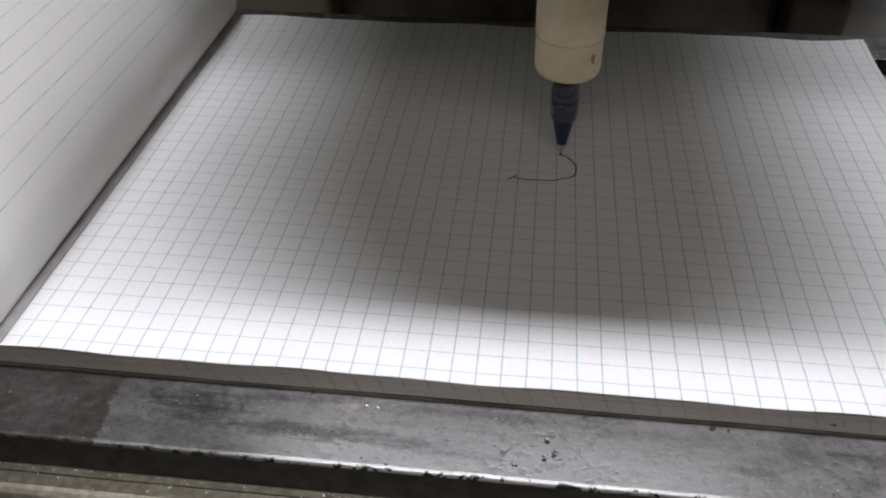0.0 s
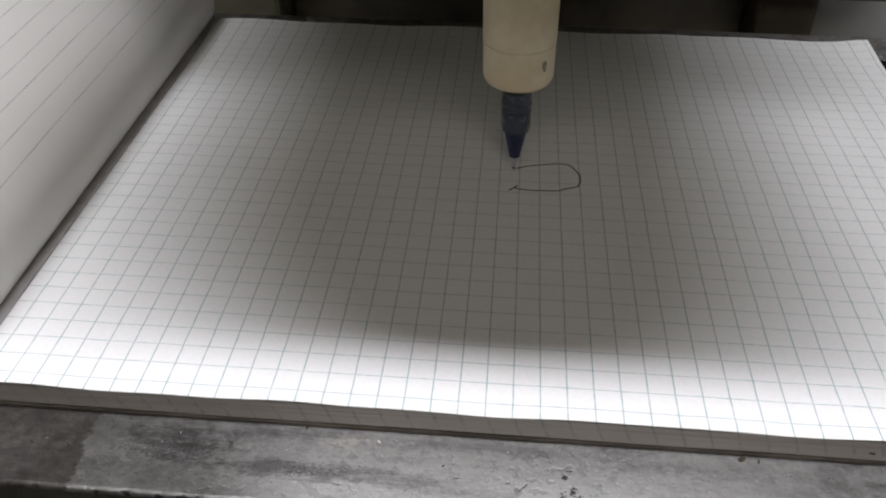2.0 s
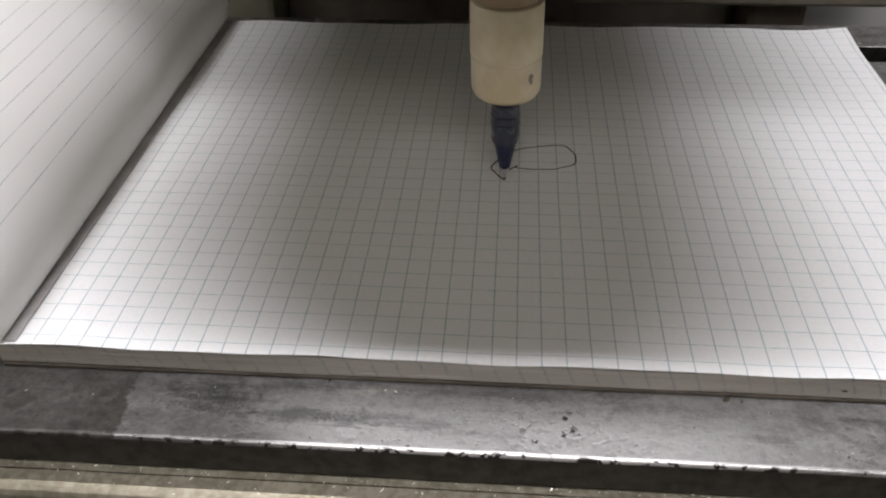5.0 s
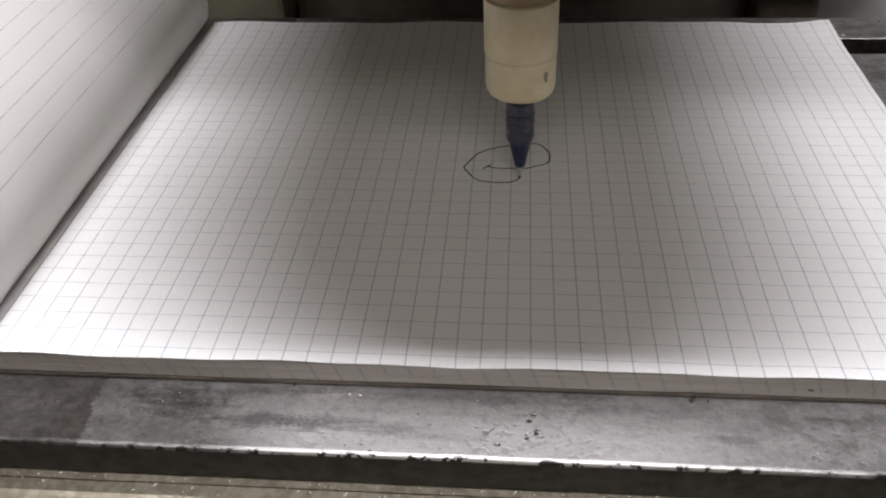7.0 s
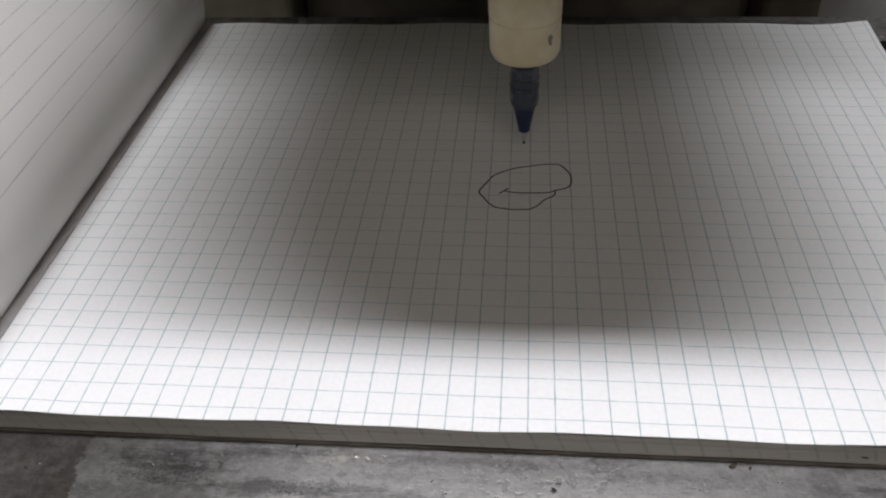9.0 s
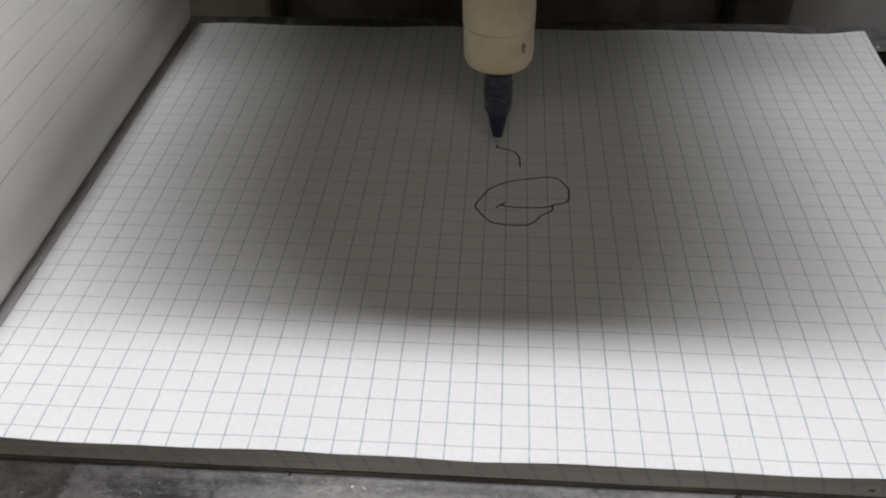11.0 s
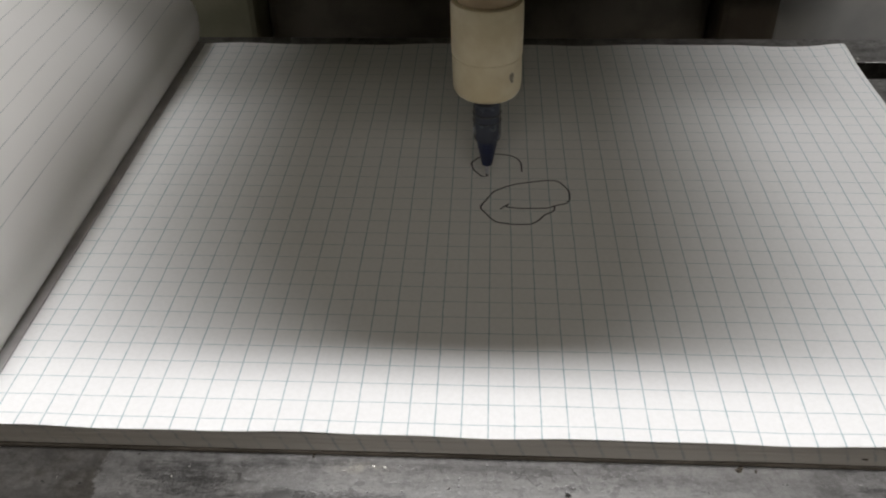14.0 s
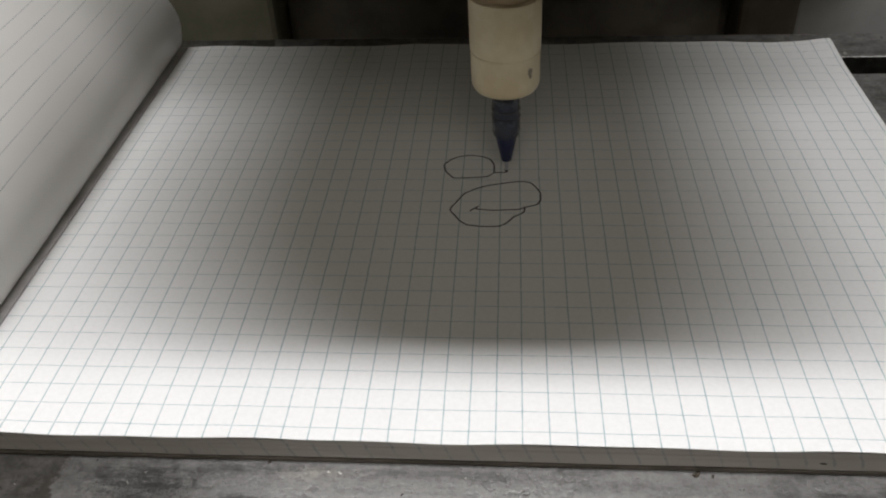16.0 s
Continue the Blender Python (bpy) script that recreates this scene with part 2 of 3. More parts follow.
    for cx, cy, rx, ry in ((9.7, -1.55, 0.07, 0.30), (13.95, -3.0, 0.17, 0.07), (20.3, -2.7, 0.14, 0.12), (5.0, -2.9, 0.05, 0.10), (24.6, -3.2, 0.10, 0.05)):
        pits = n.math("MAXIMUM", pits, n.math("MULTIPLY", patch(cx, cy, rx, ry, 5.0, 0.2, 1.0, grit), 0.55))
    base = n.mix(pits, base, (0.03, 0.028, 0.025))
    n.link(base, n.bsdf.inputs["Base Color"])
    soil = n.math("MAXIMUM", n.math("MAXIMUM", stain, dirt), pits)
    r = n.math("ADD", n.step(tone, 0.40, 0.60, 0.48, 0.42), n.math("MULTIPLY", soil, 0.02))
    n.link(n.math("ADD", r, n.math("MULTIPLY", n.math("SUBTRACT", small, 0.5), 0.2)), n.bsdf.inputs["Roughness"])
    n.link(n.math("SUBTRACT", 0.92, n.math("MULTIPLY", n.math("MAXIMUM", crust, n.math("MULTIPLY", soil, 0.4)), 0.5)), n.bsdf.inputs["Metallic"])
    relief = n.math("ADD", n.math("MULTIPLY", small, 0.3), n.math("ADD", n.math("MULTIPLY", mid, 0.35), n.math("MULTIPLY", pits, -0.7)))
    n.bump(relief, 0.25, 0.0007)
    return m


def mottled(name, a, b, scale, rough, metal=0.0, bump=0.15):
    m = mat(name, a, rough, metal)
    n = Net(m)
    c = n.coords()
    n.link(n.mix(n.step(n.noise(c, scale, 5), 0.35, 0.65), a, b), n.bsdf.inputs["Base Color"])
    fine = n.noise(c, scale * 12, 4)
    n.link(n.step(fine, 0.3, 0.7, max(rough - 0.08, 0.05), rough + 0.08), n.bsdf.inputs["Roughness"])
    n.bump(fine, bump, 0.0006)
    return m


M_GRID, M_BACK, M_EDGE, M_STEEL = paper_grid(), paper_back(), paper_edge(), steel_table()
M_BOARD = mottled("grey_backing_board", (0.075, 0.064, 0.050), (0.12, 0.102, 0.082), 120, 0.9)
M_GUTTER_SHADE = mottled("shaded_binding_grey", (0.34, 0.33, 0.32), (0.42, 0.41, 0.40), 90, 0.8)
M_INK = mottled("dark_blue_ink", (0.008, 0.008, 0.016), (0.012, 0.012, 0.024), 900, 0.5)
M_DARK_SHADE_STEEL = mottled("oily_dark_shade_steel", (0.010, 0.0095, 0.007), (0.034, 0.033, 0.028), 240, 0.40, 0.4, 0.35)
M_RAIL = mottled("scuffed_bare_casting", (0.115, 0.103, 0.073), (0.18, 0.163, 0.122), 420, 0.38, 0.85, 0.2)
M_SWARF = mottled("bright_swarf", (0.62, 0.61, 0.58), (0.80, 0.78, 0.74), 300, 0.4, 0.5)
M_WHITE = mottled("cream_plastic", (0.68, 0.575, 0.37), (0.79, 0.70, 0.50), 75, 0.42, 0.0, 0.05)
M_TAN = mottled("stained_tan_plastic", (0.34, 0.25, 0.14), (0.44, 0.34, 0.21), 90, 0.5)
M_GREASE = mottled("grease_mark", (0.20, 0.17, 0.12), (0.44, 0.38, 0.27), 1200, 0.6)
M_DIRT = mottled("dark_dirt", (0.030, 0.024, 0.017), (0.075, 0.060, 0.042), 900, 0.85, 0.0, 0.4)
M_OLIVE = mottled("olive_machine_paint", (0.18, 0.172, 0.115), (0.23, 0.218, 0.152), 40, 0.55)
M_BLACK = mottled("black_way_cover", (0.125, 0.110, 0.088), (0.175, 0.155, 0.125), 50, 0.6)
# the right way's brown has the head's shade put into the colour
M_SHADED_WAY = mottled("shaded_brown_way", (0.105, 0.085, 0.066), (0.14, 0.117, 0.092), 60, 0.5)
M_GREY = mottled("grey_machine_paint", (0.34, 0.34, 0.33), (0.40, 0.40, 0.385), 30, 0.5)
M_WALL = mottled("workshop_wall_paint", (0.46, 0.44, 0.40), (0.54, 0.52, 0.48), 3, 0.85)
M_FLOOR = mottled("workshop_concrete", (0.12, 0.113, 0.105), (0.17, 0.16, 0.15), 4, 0.8)
M_NEEDLE = mottled("nib_steel", (0.46, 0.47, 0.52), (0.58, 0.59, 0.63), 500, 0.4, 0.35)
M_GRIP = mottled("smoky_plastic", (0.040, 0.048, 0.070), (0.050, 0.060, 0.086), 14, 0.24, 0.0, 0.0)
M_GRIP.node_tree.nodes["Principled BSDF"].inputs["Coat Weight"].default_value = 0.5
M_BLUE = mottled("blue_nib_cone", (0.012, 0.018, 0.052), (0.016, 0.023, 0.068), 300, 0.3, 0.0, 0.03)
M_BAND = mat("dark_seal_and_shade", (0.012, 0.013, 0.02), 0.4)
M_LAMP = mat("lamp_tube", (0.9, 0.9, 0.9), 0.4)
M_LAMP.node_tree.nodes["Principled BSDF"].inputs["Emission Color"].default_value = (1, 0.98, 0.94, 1)
M_LAMP.node_tree.nodes["Principled BSDF"].inputs["Emission Strength"].default_value = 3.0


# ---- building ----
def mesh_of(name, bm, material, smooth=False):
    me = bpy.data.meshes.new(name)
    bmesh.ops.recalc_face_normals(bm, faces=bm.faces)
    bm.to_mesh(me)
    bm.free()
    me.materials.append(material)
    if smooth:
        for p in me.polygons:
            p.use_smooth = True
        me.set_sharp_from_angle(angle=radians(35))
    return me


def part(name, bm, material, parent=None, label="", smooth=False):
    ob = new(name, mesh_of(name, bm, material, smooth))
    ob.parent = parent
    return tagged(ob, label)


def box(x0, x1, y0, y1, z0, z1, bevel=0.0, segments=2):
    bm = bmesh.new()
    bmesh.ops.create_cube(bm, size=1, matrix=Matrix.Translation(((x0 + x1) / 2, (y0 + y1) / 2, (z0 + z1) / 2)) @ Matrix.Diagonal((x1 - x0, y1 - y0, z1 - z0, 1)))
    if bevel:
        bmesh.ops.bevel(bm, geom=bm.edges[:], offset=bevel, segments=segments, affect="EDGES", profile=0.5)
    return bm


def lathe(profile, n=48, lean=0.0):
    """A turned solid about z from (radius, z) pairs; lean shifts x with z."""
    bm = bmesh.new()
    rings = [[bm.verts.new((r * math.cos(2 * math.pi * i / n) + lean * z, r * math.sin(2 * math.pi * i / n), z)) for i in range(n)] for r, z in profile]
    for a, b in zip(rings, rings[1:]):
        for i in range(n):
            bm.faces.new((a[i], a[(i + 1) % n], b[(i + 1) % n], b[i]))
    bm.faces.new(rings[0][::-1])
    bm.faces.new(rings[-1])
    return bm


def extruded(profile, x0, x1, steps=1, wobble=0.0):
    """A solid along x whose section is the closed (y, z) profile."""
    bm = bmesh.new()
    rows = []
    for i in range(steps + 1):
        x = x0 + (x1 - x0) * i / steps
        rows.append([bm.verts.new((x, y + wobble * noise.noise((x * 60, y * 90, z * 90)), z + wobble * noise.noise((x * 60 + 9, y * 90, z * 90)))) for y, z in profile])
    for a, b in zip(rows, rows[1:]):
        for i in range(len(profile)):
            j = (i + 1) % len(profile)
            bm.faces.new((a[i], a[j], b[j], b[i]))
    bm.faces.new(rows[0][::-1])
    bm.faces.new(rows[-1])
    return bm


def empty(name, label, category, m=None, group="", kind=""):
    ob = new(name)
    ob.empty_display_size = 0.02
    if m:
        ob.matrix_basis = m
    return tagged(ob, label, category, group, kind)


# ---- the workshop around ----
FLOOR_Z = -1.05
tagged(part("floor", box(-3, 3, -3, 2.2, FLOOR_Z - 0.1, FLOOR_Z), M_FLOOR), "bare grey concrete workshop floor", "floor", kind="structure")
tagged(part("ceiling", box(-3.1, 3.1, -3.1, 2.3, 1.75, 1.85), M_WALL), "plain pale workshop ceiling", "ceiling", kind="structure")
for name, dims in (("wall_north", (-3.1, 3.1, 2.2, 2.3)), ("wall_south", (-3.1, 3.1, -3.1, -3.0)), ("wall_west", (-3.1, -3.0, -3.0, 2.2)), ("wall_east", (3.0, 3.1, -3.0, 2.2))):
    tagged(part(name, box(*dims, FLOOR_Z, 1.75), M_WALL), "plain painted workshop wall", "wall", kind="structure")


def unseen_fixture(m, drop, half, deep):
    lamp = empty("ceiling_light", "unseen white fluorescent ceiling fixture with a lit tube", "lamp", m, group="workshop ceiling lights")
    part("housing", box(-half - 0.03, half + 0.03, -deep - 0.02, deep + 0.02, 0.0, 0.05, 0.006), M_GREY, lamp)
    part("tube", box(-half, half, -deep, deep, -0.022, 0.001, 0.006), M_LAMP, lamp)
    for x in (-half * 0.6, half * 0.6):
        part("hanger", box(x - 0.01, x + 0.01, -0.01, 0.01, 0.05, drop), M_GREY, lamp)
    return lamp


unseen_fixture(pose(-0.02, LAMP_Y, LAMP_Z), 1.75 - LAMP_Z, 0.88, 0.08)
# tilted fixture body added around the fill light
unseen_fixture(pose(0.22, -1.798, 1.495, -50.3), 0.399, 1.02, 0.24)

# ---- the machine that stands still ----
machine = empty("milling_machine", "dark olive painted milling machine column and head", "machine", pose(0, 0, FLOOR_Z))
UP = -FLOOR_Z  # from the machine's foot to the sheet's level


def fixed(name, x0, x1, y0, y1, z0, z1, material, bevel=0.003, label=""):
    return part(name, box(x0, x1, y0, y1, z0 + UP, z1 + UP, bevel), material, machine, label)


fixed("base", -0.28, 0.28, -0.30, 0.62, FLOOR_Z, FLOOR_Z + 0.16, M_OLIVE, 0.02)
fixed("column", -0.133, 0.128, 0.245, 0.60, FLOOR_Z + 0.16, 0.75, M_BLACK, 0.006, "black oily column face")
for x0, x1, material, label in ((-0.30, -0.133, M_OLIVE, "olive painted way"), (0.128, 0.160, M_SHADED_WAY, "way in dark brown, with the head's shade painted in")):
    fixed("column_way", x0, x1, 0.222, 0.42, FLOOR_Z + 0.16, 0.70, material, 0.004, label)
fixed("side_panel", 0.1605, 0.62, 0.236, 0.40, FLOOR_Z + 0.2, 0.45, M_GREY, 0.004, "grey painted panel")
fixed("way_cover", -0.05, 0.194, 0.205, 0.2195, -0.019, 0.03, M_BLACK, 0.002, "black rubber way cover")
fixed("knee", -0.12, 0.12, -0.14, 0.24, FLOOR_Z + 0.3, -0.17, M_OLIVE, 0.01)
HEAD_X0, HEAD_X1, HEAD_Y, HEAD_Z = -0.130, 0.106, -0.100, 0.120
bm = box(HEAD_X0, HEAD_X1, HEAD_Y, 0.12, HEAD_Z + UP, 0.52 + UP)
bmesh.ops.bevel(bm, geom=[e for e in bm.edges if abs(e.verts[0].co.z - e.verts[1].co.z) > 0.1 and e.verts[0].co.y < 0 and e.verts[0].co.x < 0], offset=0.075, segments=12, affect="EDGES", profile=0.5)
bmesh.ops.bevel(bm, geom=[e for e in bm.edges if abs(e.verts[0].co.z - e.verts[1].co.z) > 0.1 and e.verts[0].co.y < -0.1 and e.verts[0].co.x > 0.1], offset=0.05, segments=10, affect="EDGES", profile=0.5)
part("head", bm, M_OLIVE, machine, "olive painted spindle head")
# added out of view behind the head to shade the page's back
fixed("shade_block", -0.165, 0.138, 0.02, 0.30, 0.155, 0.50, M_OLIVE, 0.02, "unseen olive block added to widen the head's shade")


# ---- the table that slides ----
TOP = -0.0089  # table surface below the sheet
FRONT, REAR = -4.02 * SQ, 37.9 * SQ
SLOT0, SLOT1 = 31.65 * SQ, 34.15 * SQ
table = empty("machine_table", "worn grey steel milling table with a slot, oil stains and scratches", "machine table")
X0, X1 = -0.36, 0.62
c = 0.0008
profile = [
    (FRONT, TOP - 0.0105), (FRONT, TOP - 1.5 * c), (FRONT + 0.15 * c, TOP - 0.8 * c), (FRONT + 0.45 * c, TOP - 0.35 * c), (FRONT + 0.9 * c, TOP - 0.08 * c), (FRONT + 1.5 * c, TOP),
    (SLOT0 - 0.0003, TOP), (SLOT0, TOP - 0.0003), (SLOT0, TOP - 0.012), (SLOT0 - 0.006, TOP - 0.012), (SLOT0 - 0.006, TOP - 0.022),
    (SLOT1 + 0.006, TOP - 0.022), (SLOT1 + 0.006, TOP - 0.012), (SLOT1, TOP - 0.012), (SLOT1, TOP - 0.0003), (SLOT1 + 0.0003, TOP),
    (REAR - c, TOP), (REAR, TOP - c), (REAR, TOP - 0.06), (FRONT + 0.01, TOP - 0.06), (FRONT + 0.01, TOP - 0.0105),
]
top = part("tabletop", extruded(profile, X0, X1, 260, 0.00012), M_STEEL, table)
# near-black steel paints shade: the front's dark reflections, the oily slot's depth
top.data.materials.append(M_DARK_SHADE_STEEL)
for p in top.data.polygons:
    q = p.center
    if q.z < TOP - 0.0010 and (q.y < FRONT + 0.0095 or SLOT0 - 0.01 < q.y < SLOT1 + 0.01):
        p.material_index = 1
LEDGE = TOP - 0.0105
rail = [
    (FRONT + 0.0098, LEDGE - 0.0005), (FRONT - 0.0022, LEDGE - 0.0005), (FRONT - 0.0023, LEDGE - 0.0012), (FRONT - 0.0025, LEDGE - 0.0012), (FRONT - 0.0026, LEDGE - 0.0005),
    (FRONT - 0.0060, LEDGE - 0.0006), (FRONT - 0.0072, LEDGE - 0.0009), (FRONT - 0.0084, LEDGE - 0.0015), (FRONT - 0.0095, LEDGE - 0.0024), (FRONT - 0.0103, LEDGE - 0.0036), (FRONT - 0.0108, LEDGE - 0.0052), (FRONT - 0.0110, LEDGE - 0.040), (FRONT + 0.0098, LEDGE - 0.040),
]
part("front_ledge", extruded(rail, X0, X1, 160, 0.00015), M_RAIL, table, "bare scuffed casting ledge")
part("saddle", box(-0.02, 0.30, 0.0, 0.24, TOP - 0.16, TOP - 0.0605, 0.004), M_OLIVE, table)
rnd = random.Random(4)
bm = bmesh.new()
for i in range(150):
    x, y = rnd.uniform(-0.05, 0.30), FRONT - rnd.choice((rnd.uniform(0.0003, 0.002), rnd.uniform(0.0005, 0.006)))
    s = rnd.choice((0.00006, 0.00008, 0.0001, 0.00014, 0.0002))
    bmesh.ops.create_cube(bm, size=1, matrix=pose(x, y, LEDGE - 0.0004 + s * 0.2, rnd.uniform(-40, 40), rnd.uniform(-40, 40), rnd.uniform(0, 180)) @ Matrix.Diagonal((s * rnd.uniform(1, 2.6), s, s * 0.4, 1)))
for i in range(40):
    x, y = rnd.uniform(-0.05, 0.30), FRONT + rnd.choice((rnd.uniform(0, 0.002), rnd.uniform(0.001, 0.02)))
    s = rnd.choice((0.0001, 0.00014, 0.0002))
    bmesh.ops.create_cube(bm, size=1, matrix=pose(x, y, TOP + s * 0.1 - (0.0008 if y < FRONT + 0.001 else 0), rnd.uniform(-40, 40), 0, rnd.uniform(0, 180)) @ Matrix.Diagonal((s * 2, s, s * 0.5, 1)))
for i in range(46):
    x, y = rnd.uniform(-0.04, 0.22), FRONT - rnd.choice((rnd.uniform(0.0002, 0.0016), rnd.uniform(0.003, 0.0085)))
    s = rnd.uniform(0.00013, 0.00038)
    bmesh.ops.create_cube(bm, size=1, matrix=pose(x, y, LEDGE - 0.0003 - max(0.0, FRONT - 0.0065 - y) * 0.5, rnd.uniform(-25, 25), rnd.uniform(-25, 25), rnd.choice((rnd.uniform(20, 60), rnd.uniform(0, 180)))) @ Matrix.Diagonal((s * rnd.uniform(1.5, 3.5), s * 0.55, s * 0.25, 1)))
tagged(part("swarf", bm, M_SWARF, table, "bright metal chips"), kind="stuff")



def chip(x, y, z, s, seed, material, label):
    """One crumb of metal or dirt, lying on the table."""
    bm = bmesh.new()
    bmesh.ops.create_icosphere(bm, subdivisions=2, radius=1)
    for v in bm.verts:
        v.co *= 0.75 + 0.5 * noise.noise(v.co * 1.3 + Vector((seed, 0, 0)))
        v.co = Vector((v.co.x * s * 1.8, v.co.y * s, max(v.co.z, -0.5) * s * 0.6))
    ob = part("chip", bm, material, table, label)
    ob.matrix_basis = pose(x * SQ, y * SQ, TOP + z + s * 0.25, 0, 0, seed * 37)
    return ob


chip(28.4, -0.66, 0, 0.0008, 1, M_DIRT, "dark crumb of dirt")
chip(29.0, -0.72, 0, 0.0004, 2, M_DIRT, "dark crumb of dirt")
chip(43.9, 34.62, 0, 0.0007, 3, M_SWARF, "bright metal chip")
chip(15.15, -1.0, 0, 0.00035, 4, M_SWARF, "bright metal chip")
chip(14.7, -0.95, 0, 0.0003, 5, M_SWARF, "bright metal chip")
chip(12.35, -0.55, 0, 0.0005, 7, M_DIRT, "dark crumb of dirt")
chip(17.6, -1.9, 0, 0.0003, 6, M_DIRT, "dark crumb of dirt")

# ---- the pad ----
pad = empty("writing_pad", "white quad-ruled pad lying open with its used sheets flipped over", "notepad")
PX0, PX1, PY0, PY1 = -1.7 * SQ, 42.3 * SQ, -0.60 * SQ, 33.60 * SQ


def sheet_z(x, y):
    """Gentle waves of the upper sheet, in metres."""
    u, v = x / SQ, y / SQ
    edge = math.exp(-abs(v - 33.6) / 2.5)
    wave = 0.00030 * edge * (math.sin(u * 0.42 + 0.8) + 0.5 * math.sin(u * 0.93))
    lip = math.exp(-abs(v + 0.6) / 1.2)
    wave += 0.00022 * lip * (math.sin(u * 0.55 + 1.0) + 0.6 * math.sin(u * 1.2))
    corner = 0.0012 * math.exp(-((u - 42.3) ** 2) / 3 - ((v - 33.6) ** 2) / 5)
    return wave + corner + 0.00012 * noise.noise((u * 0.35, v * 0.35, 0))


def top_sheet():
    bm = bmesh.new()
    nx, ny = 150, 116
    rows = []
    for j in range(ny + 1):
        y = PY0 + (PY1 - PY0) * j / ny
        rows.append([bm.verts.new((x, y + 0.00025 * noise.noise((x * 45, 3, 0)), sheet_z(x, y))) for x in (PX0 + (PX1 - PX0) * i / nx for i in range(nx + 1))])
    for a, b in zip(rows, rows[1:]):
        for i in range(nx):
            bm.faces.new((a[i], a[i + 1], b[i + 1], b[i]))
    r = bmesh.ops.extrude_face_region(bm, geom=bm.faces[:])
    for v in r["geom"]:
        if isinstance(v, bmesh.types.BMVert):
            v.co.z -= 0.00018
    return bm


def sheet_stack(z_top, z_bottom, seed):
    """The body of the pad: hundreds of sheets whose edges lie a hair in or out of line."""
    bm = bmesh.new()
    rnd = random.Random(seed)
    levels, n = 26, 160
    steps = [rnd.uniform(-0.00004, 0.00004) for _ in range(levels + 1)]
    rows = []
    for k in range(levels + 1):
        z = z_top + (z_bottom - z_top) * k / levels
        groove = 0.0002 * math.exp(-(((k - 6) / 1.1) ** 2)) + 0.0005 * k / levels
        row = []
        for i in range(n + 1):
            x = PX0 + (PX1 - PX0) * i / n
            drop = (0.0004 * noise.noise((x * 14, 0, 2)) + 0.0002 * noise.noise((x * 45, 0, 2))) * (1 - k / levels)
            row.append(bm.verts.new((x, PY0 + 0.0004 + groove + steps[k] + 0.00022 * noise.noise((x * 30, k * 0.25, 1)), z + drop)))
        rows.append(row)
    back = [[bm.verts.new((x, PY1 - 0.0004, z)) for x in (PX0, PX1)] for z in (z_top, z_bottom)]
    for a, b in zip(rows, rows[1:]):
        for i in range(n):
            bm.faces.new((a[i], a[i + 1], b[i + 1], b[i]))
    for row, ends in ((rows[0], back[0]), (rows[-1], back[1])):
        bm.faces.new((*row, ends[1], ends[0]))
    bm.faces.new((*back[0], back[1][1], back[1][0]))
    for e, i in ((0, 0), (1, n)):
        bm.faces.new((*[r[i] for r in rows], back[1][e], back[0][e]))
    return bm


BOARD = 0.0015
part("top_sheet", top_sheet(), M_GRID, pad, "upper sheet with thin teal squares", smooth=True)
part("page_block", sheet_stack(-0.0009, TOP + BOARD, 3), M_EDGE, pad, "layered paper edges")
part("backing_board", box(PX0, PX1, PY0 + 0.0006, PY1 - 0.0006, TOP, TOP + BOARD - 0.0001, 0.00045, 2), M_BOARD, pad, "brown-grey card backing")
bm = bmesh.new()
bmesh.ops.create_icosphere(bm, subdivisions=2, radius=1, matrix=pose(32.85 * SQ, PY0 + 0.00035, -0.0046) @ Matrix.Diagonal((0.0009, 0.00016, 0.00032, 1)))
for v in bm.verts:
    v.co.z += 0.0002 * noise.noise(v.co * 1500)
part("dirt_speck", bm, M_DIRT, pad, "dark speck of dirt")
# grey strip that paints the gutter's soft shade beside the curl
part("binding_shade", box(PX0, -0.72 * SQ, PY0 + 0.0006, PY1 - 0.0004, -0.0001, 0.0005, 0.0002, 1), M_GUTTER_SHADE, pad, "binding strip with the curl's shade in its grey")

CURL = [(-1.28, 0.07), (-1.14, 0.3), (-1.03, 0.75), (-0.92, 1.5), (-0.95, 2.3), (-1.3, 3.3), (-2.15, 4.6), (-3.6, 6.0), (-5.7, 7.4), (-8.6, 8.7), (-12.5, 9.7), (-17, 9.9), (-22, 9.1), (-27, 7.4), (-33, 4.7)]


def smooth_line(points, steps):
    out = []
    for i in range(len(points) - 1):
        p = [Vector(points[max(min(i + k, len(points) - 1), 0)]) for k in (-1, 0, 1, 2)]
        for s in range(steps):
            t = s / steps
            out.append(0.5 * (2 * p[1] + (p[2] - p[0]) * t + (2 * p[0] - 5 * p[1] + 4 * p[2] - p[3]) * t * t + (3 * p[1] - p[0] - 3 * p[2] + p[3]) * t**3))
    return out + [Vector(points[-1])]


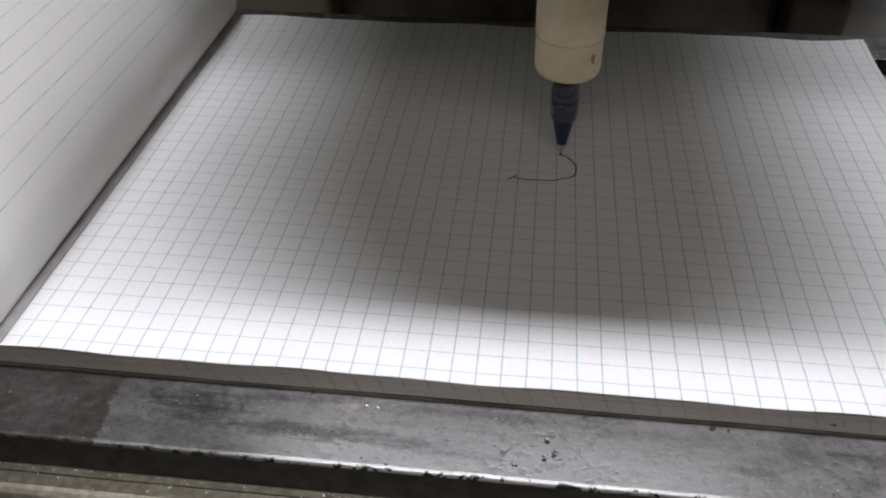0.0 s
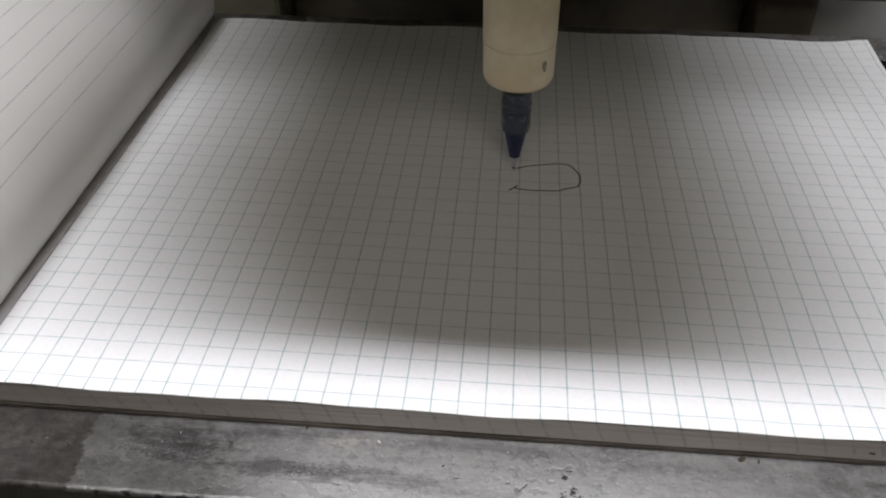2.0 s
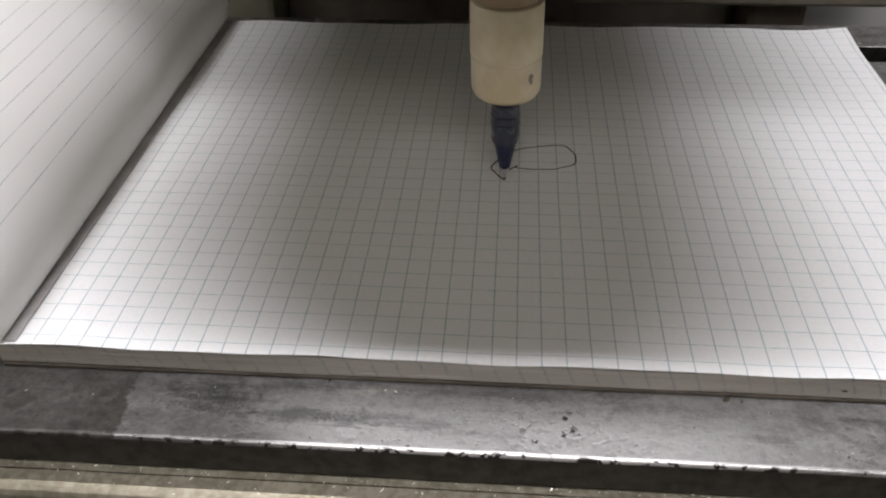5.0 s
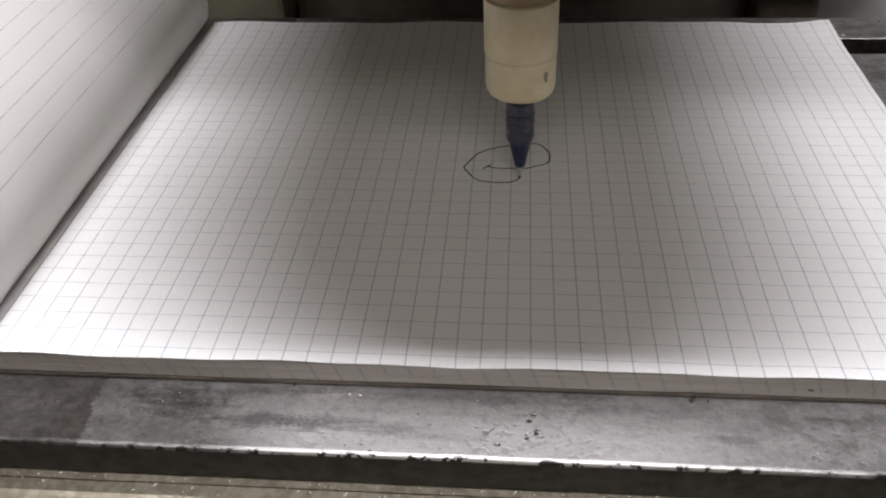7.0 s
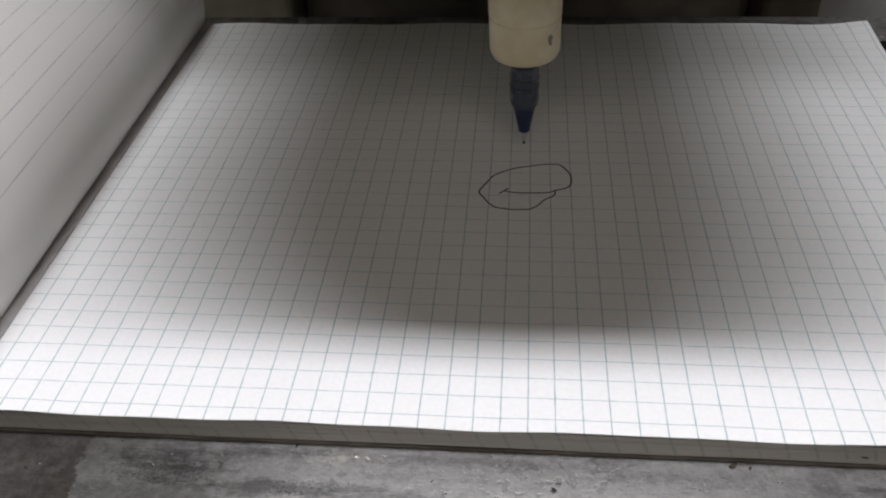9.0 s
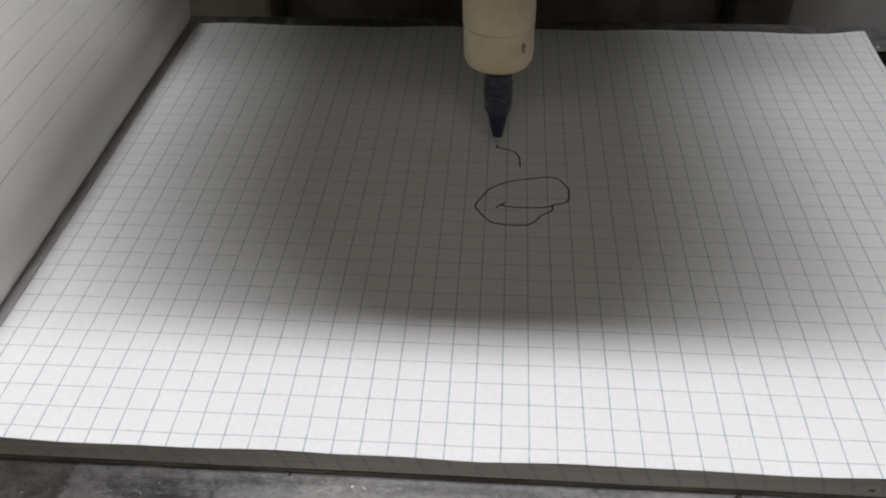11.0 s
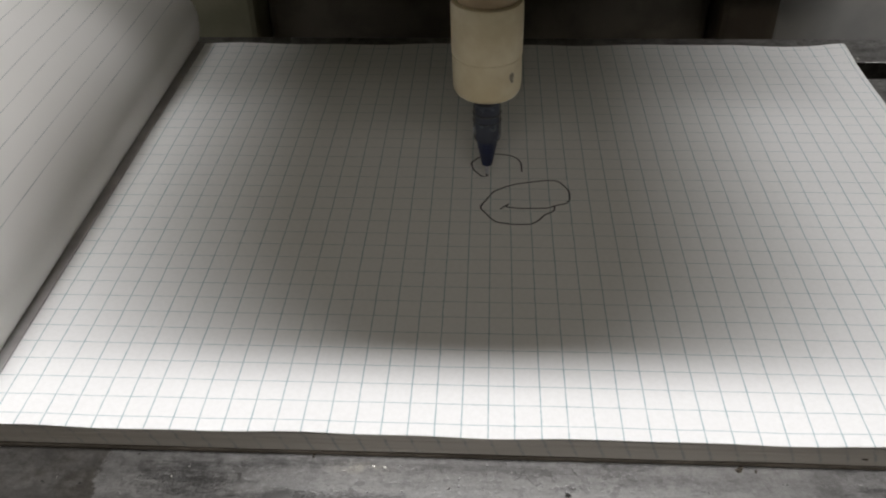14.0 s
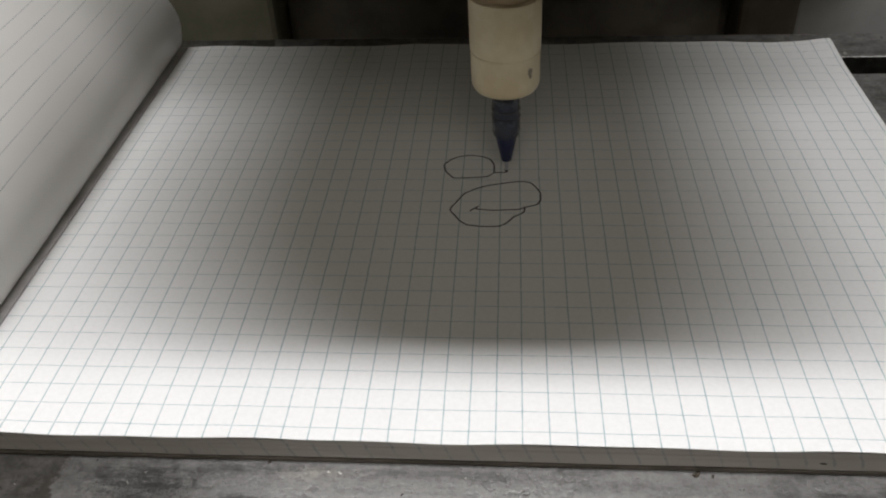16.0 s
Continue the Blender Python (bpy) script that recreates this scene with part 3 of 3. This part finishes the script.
def flipped(inset, thick):
    """Sheets bent over the binding, thick, with arc length and depth as UV."""
    line = smooth_line([(x - inset, z) for x, z in CURL], 6)
    bm = bmesh.new()
    uv = bm.loops.layers.uv.new("UVMap")
    ny, far, reach = 40, [], []
    s = 0.0
    for i, p in enumerate(line):
        if i:
            s += (p - line[i - 1]).length
        reach.append(s)
    made, at = [], {}
    for side in (0, 1):
        rows = []
        for j in range(ny + 1):
            k = -0.6 + 34.2 * j / ny
            row = []
            for i, p in enumerate(line):
                d = (line[min(i + 1, len(line) - 1)] - line[max(i - 1, 0)]).normalized()
                q = p + Vector((-d.y, d.x)) * (thick * side)
                lift = 0.16 * noise.noise((q.x * 0.25, k * 0.12, 0)) * min(reach[i] / 6, 1)
                v = bm.verts.new((q.x * SQ, k * SQ, (max(q.y, 0) + lift) * SQ))
                at[v] = (reach[i], k)
                row.append(v)
            rows.append(row)
        made.append(rows)
    for rows in made:
        for a, b in zip(rows, rows[1:]):
            for i in range(len(line) - 1):
                bm.faces.new((a[i], a[i + 1], b[i + 1], b[i]))
    for j in (0, ny):
        for i in range(len(line) - 1):
            bm.faces.new((made[0][j][i], made[0][j][i + 1], made[1][j][i + 1], made[1][j][i]))
    for i in (0, len(line) - 1):
        for j in range(ny):
            bm.faces.new((made[0][j][i], made[0][j + 1][i], made[1][j + 1][i], made[1][j][i]))
    for f in bm.faces:
        for loop in f.loops:
            loop[uv].uv = at[loop.vert]
    return bm


part("flipped_sheet", flipped(0.0, 0.12), M_BACK, pad, "used sheet bent back over the binding", smooth=True)
part("flipped_sheet", flipped(0.16, 0.12), M_BACK, pad, "used sheet bent back over the binding", smooth=True)


# ---- the ink ----
def ink_pieces(points, rows, start):
    """Short dashes of ink along a stroke, with the time at which the nib lays each one down."""
    total = sum(math.dist(a, b) for a, b in zip(points, points[1:]))
    n = round(total / 0.2)
    out = []
    for i in range(n):
        s0, s1 = total * i / n, total * (i + 1) / n
        if s1 > rows[-1][1] + 0.02:
            break
        t = ramp(rows, s1, 1, 0) if s1 > rows[0][1] else start
        out.append((along(points, s0), along(points, s1), t))
    return out


def ink_piece(a, b):
    a, b = Vector(a) * SQ, Vector(b) * SQ
    d = (b - a).normalized() * 0.00012
    a, b, w = a - d, b + d, Vector((-d.y, d.x)) * 2.1
    bm = bmesh.new()
    base = [a - w, a - d + 0 * w, a + w, b + w, b + d, b - w]
    lo = [bm.verts.new((p.x, p.y, sheet_z(p.x, p.y) - 0.00003)) for p in base]
    hi = [bm.verts.new((p.x, p.y, sheet_z(p.x, p.y) + 0.00003)) for p in base]
    bm.faces.new(hi)
    bm.faces.new(lo[::-1])
    for i in range(6):
        j = (i + 1) % 6
        bm.faces.new((lo[i], lo[j], hi[j], hi[i]))
    return bm


INK = []
for stroke, rows, start in ((STROKE_A, REACH_A, -1), (STROKE_B, REACH_B, 9.3)):
    for a, b, t in ink_pieces(stroke, rows, start):
        INK.append((part("ink_stroke", ink_piece(a, b), M_INK, pad), t))

# ---- the pen ----
LEAN = -0.012
pen = empty("plotting_pen", "cream plastic pen with a blue nib, held upright in the spindle", "pen")
cone = part("nib_cone", lathe([(0.0014, 0.0048), (0.00175, 0.0051), (0.0034, 0.0135), (0.0034, 0.0146)], 40, LEAN), M_BLUE, pen, "dark blue nib cone", smooth=True)
part("writing_point", lathe([(0.00015, 0.0), (0.00042, 0.00025), (0.00050, 0.0011)], 20, LEAN), M_BAND, cone, "dark inky writing point", smooth=True)
part("nib", lathe([(0.00048, 0.0011), (0.00050, 0.0014), (0.00052, 0.0030), (0.0007, 0.0034), (0.0007, 0.0052)], 20, LEAN), M_NEEDLE, cone, "fine steel nib", smooth=True)
grip = part("grip", lathe([(0.0034, 0.0146), (0.0042, 0.0150), (0.0046, 0.0165), (0.0045, 0.0222), (0.0043, 0.0360)], 48, LEAN), M_GRIP, pen, "smoky translucent grip with ink inside", smooth=True)
# first, wide band paints the shade under the barrel; the others are rings
for z, h in ((0.0302, 0.0034), (0.0246, 0.0006), (0.0219, 0.0004)):
    part("seal_shade_ring", lathe([(0.00452, z - h / 2), (0.00468, z - h / 4), (0.00468, z + h / 4), (0.00452, z + h / 2)], 48, LEAN), M_BAND, grip, "dark ring of the grip, the wide one painted shade", smooth=True)
barrel = part("barrel", lathe([(0.0046, 0.0322), (0.0094, 0.0322), (0.0099, 0.0326), (0.0105, 0.0338), (0.0107, 0.0352), (0.01075, 0.0448), (0.01050, 0.0450), (0.01050, 0.0454), (0.0109, 0.0456), (0.01095, 0.0607), (0.0106, 0.0619), (0.0095, 0.0623)], 72, LEAN), M_WHITE, pen, "cream plastic barrel", smooth=True)
part("collar", lathe([(0.0092, 0.0619), (0.0094, 0.0623), (0.0094, 0.0694), (0.0086, 0.0704), (0.0086, 0.0824)], 48, LEAN), M_TAN, pen, "stained tan collar", smooth=True)
part("shank", lathe([(0.0086, 0.0820), (0.014, 0.084), (0.014, 0.10), (0.022, 0.102), (0.022, HEAD_Z + 0.05)], 48, LEAN), M_DARK_SHADE_STEEL, pen, "dark steel spindle nose", smooth=True)
bm = bmesh.new()
for turn, z, w, h in ((-46, 0.0406, 0.0010, 0.0014), (-45, 0.0391, 0.0006, 0.0007)):
    a = radians(turn)
    bmesh.ops.create_uvsphere(bm, u_segments=14, v_segments=8, radius=1, matrix=pose(0.0107 * math.cos(a) + LEAN * z, 0.0107 * math.sin(a), z, 0, 0, turn + 90) @ Matrix.Diagonal((w, 0.00010, h, 1)))
part("grease_mark", bm, M_GREASE, barrel, "small dark smudge", smooth=True)


def motions():
    for thing in (table, pad):
        walk(thing, SLIDE)
    walk(pen, [(t, pose(0, 0, z)) for t, z in LIFT])
    for ob, t in INK:
        if t > 0.05:
            walk(ob, [(0, pose(0, 0, -0.0006)), (max(t - 0.1, 0.01), pose(0, 0, -0.0006)), (t, pose(0, 0, 0)), (max(16.0, t + 0.1), pose(0, 0, 0))])


motions()
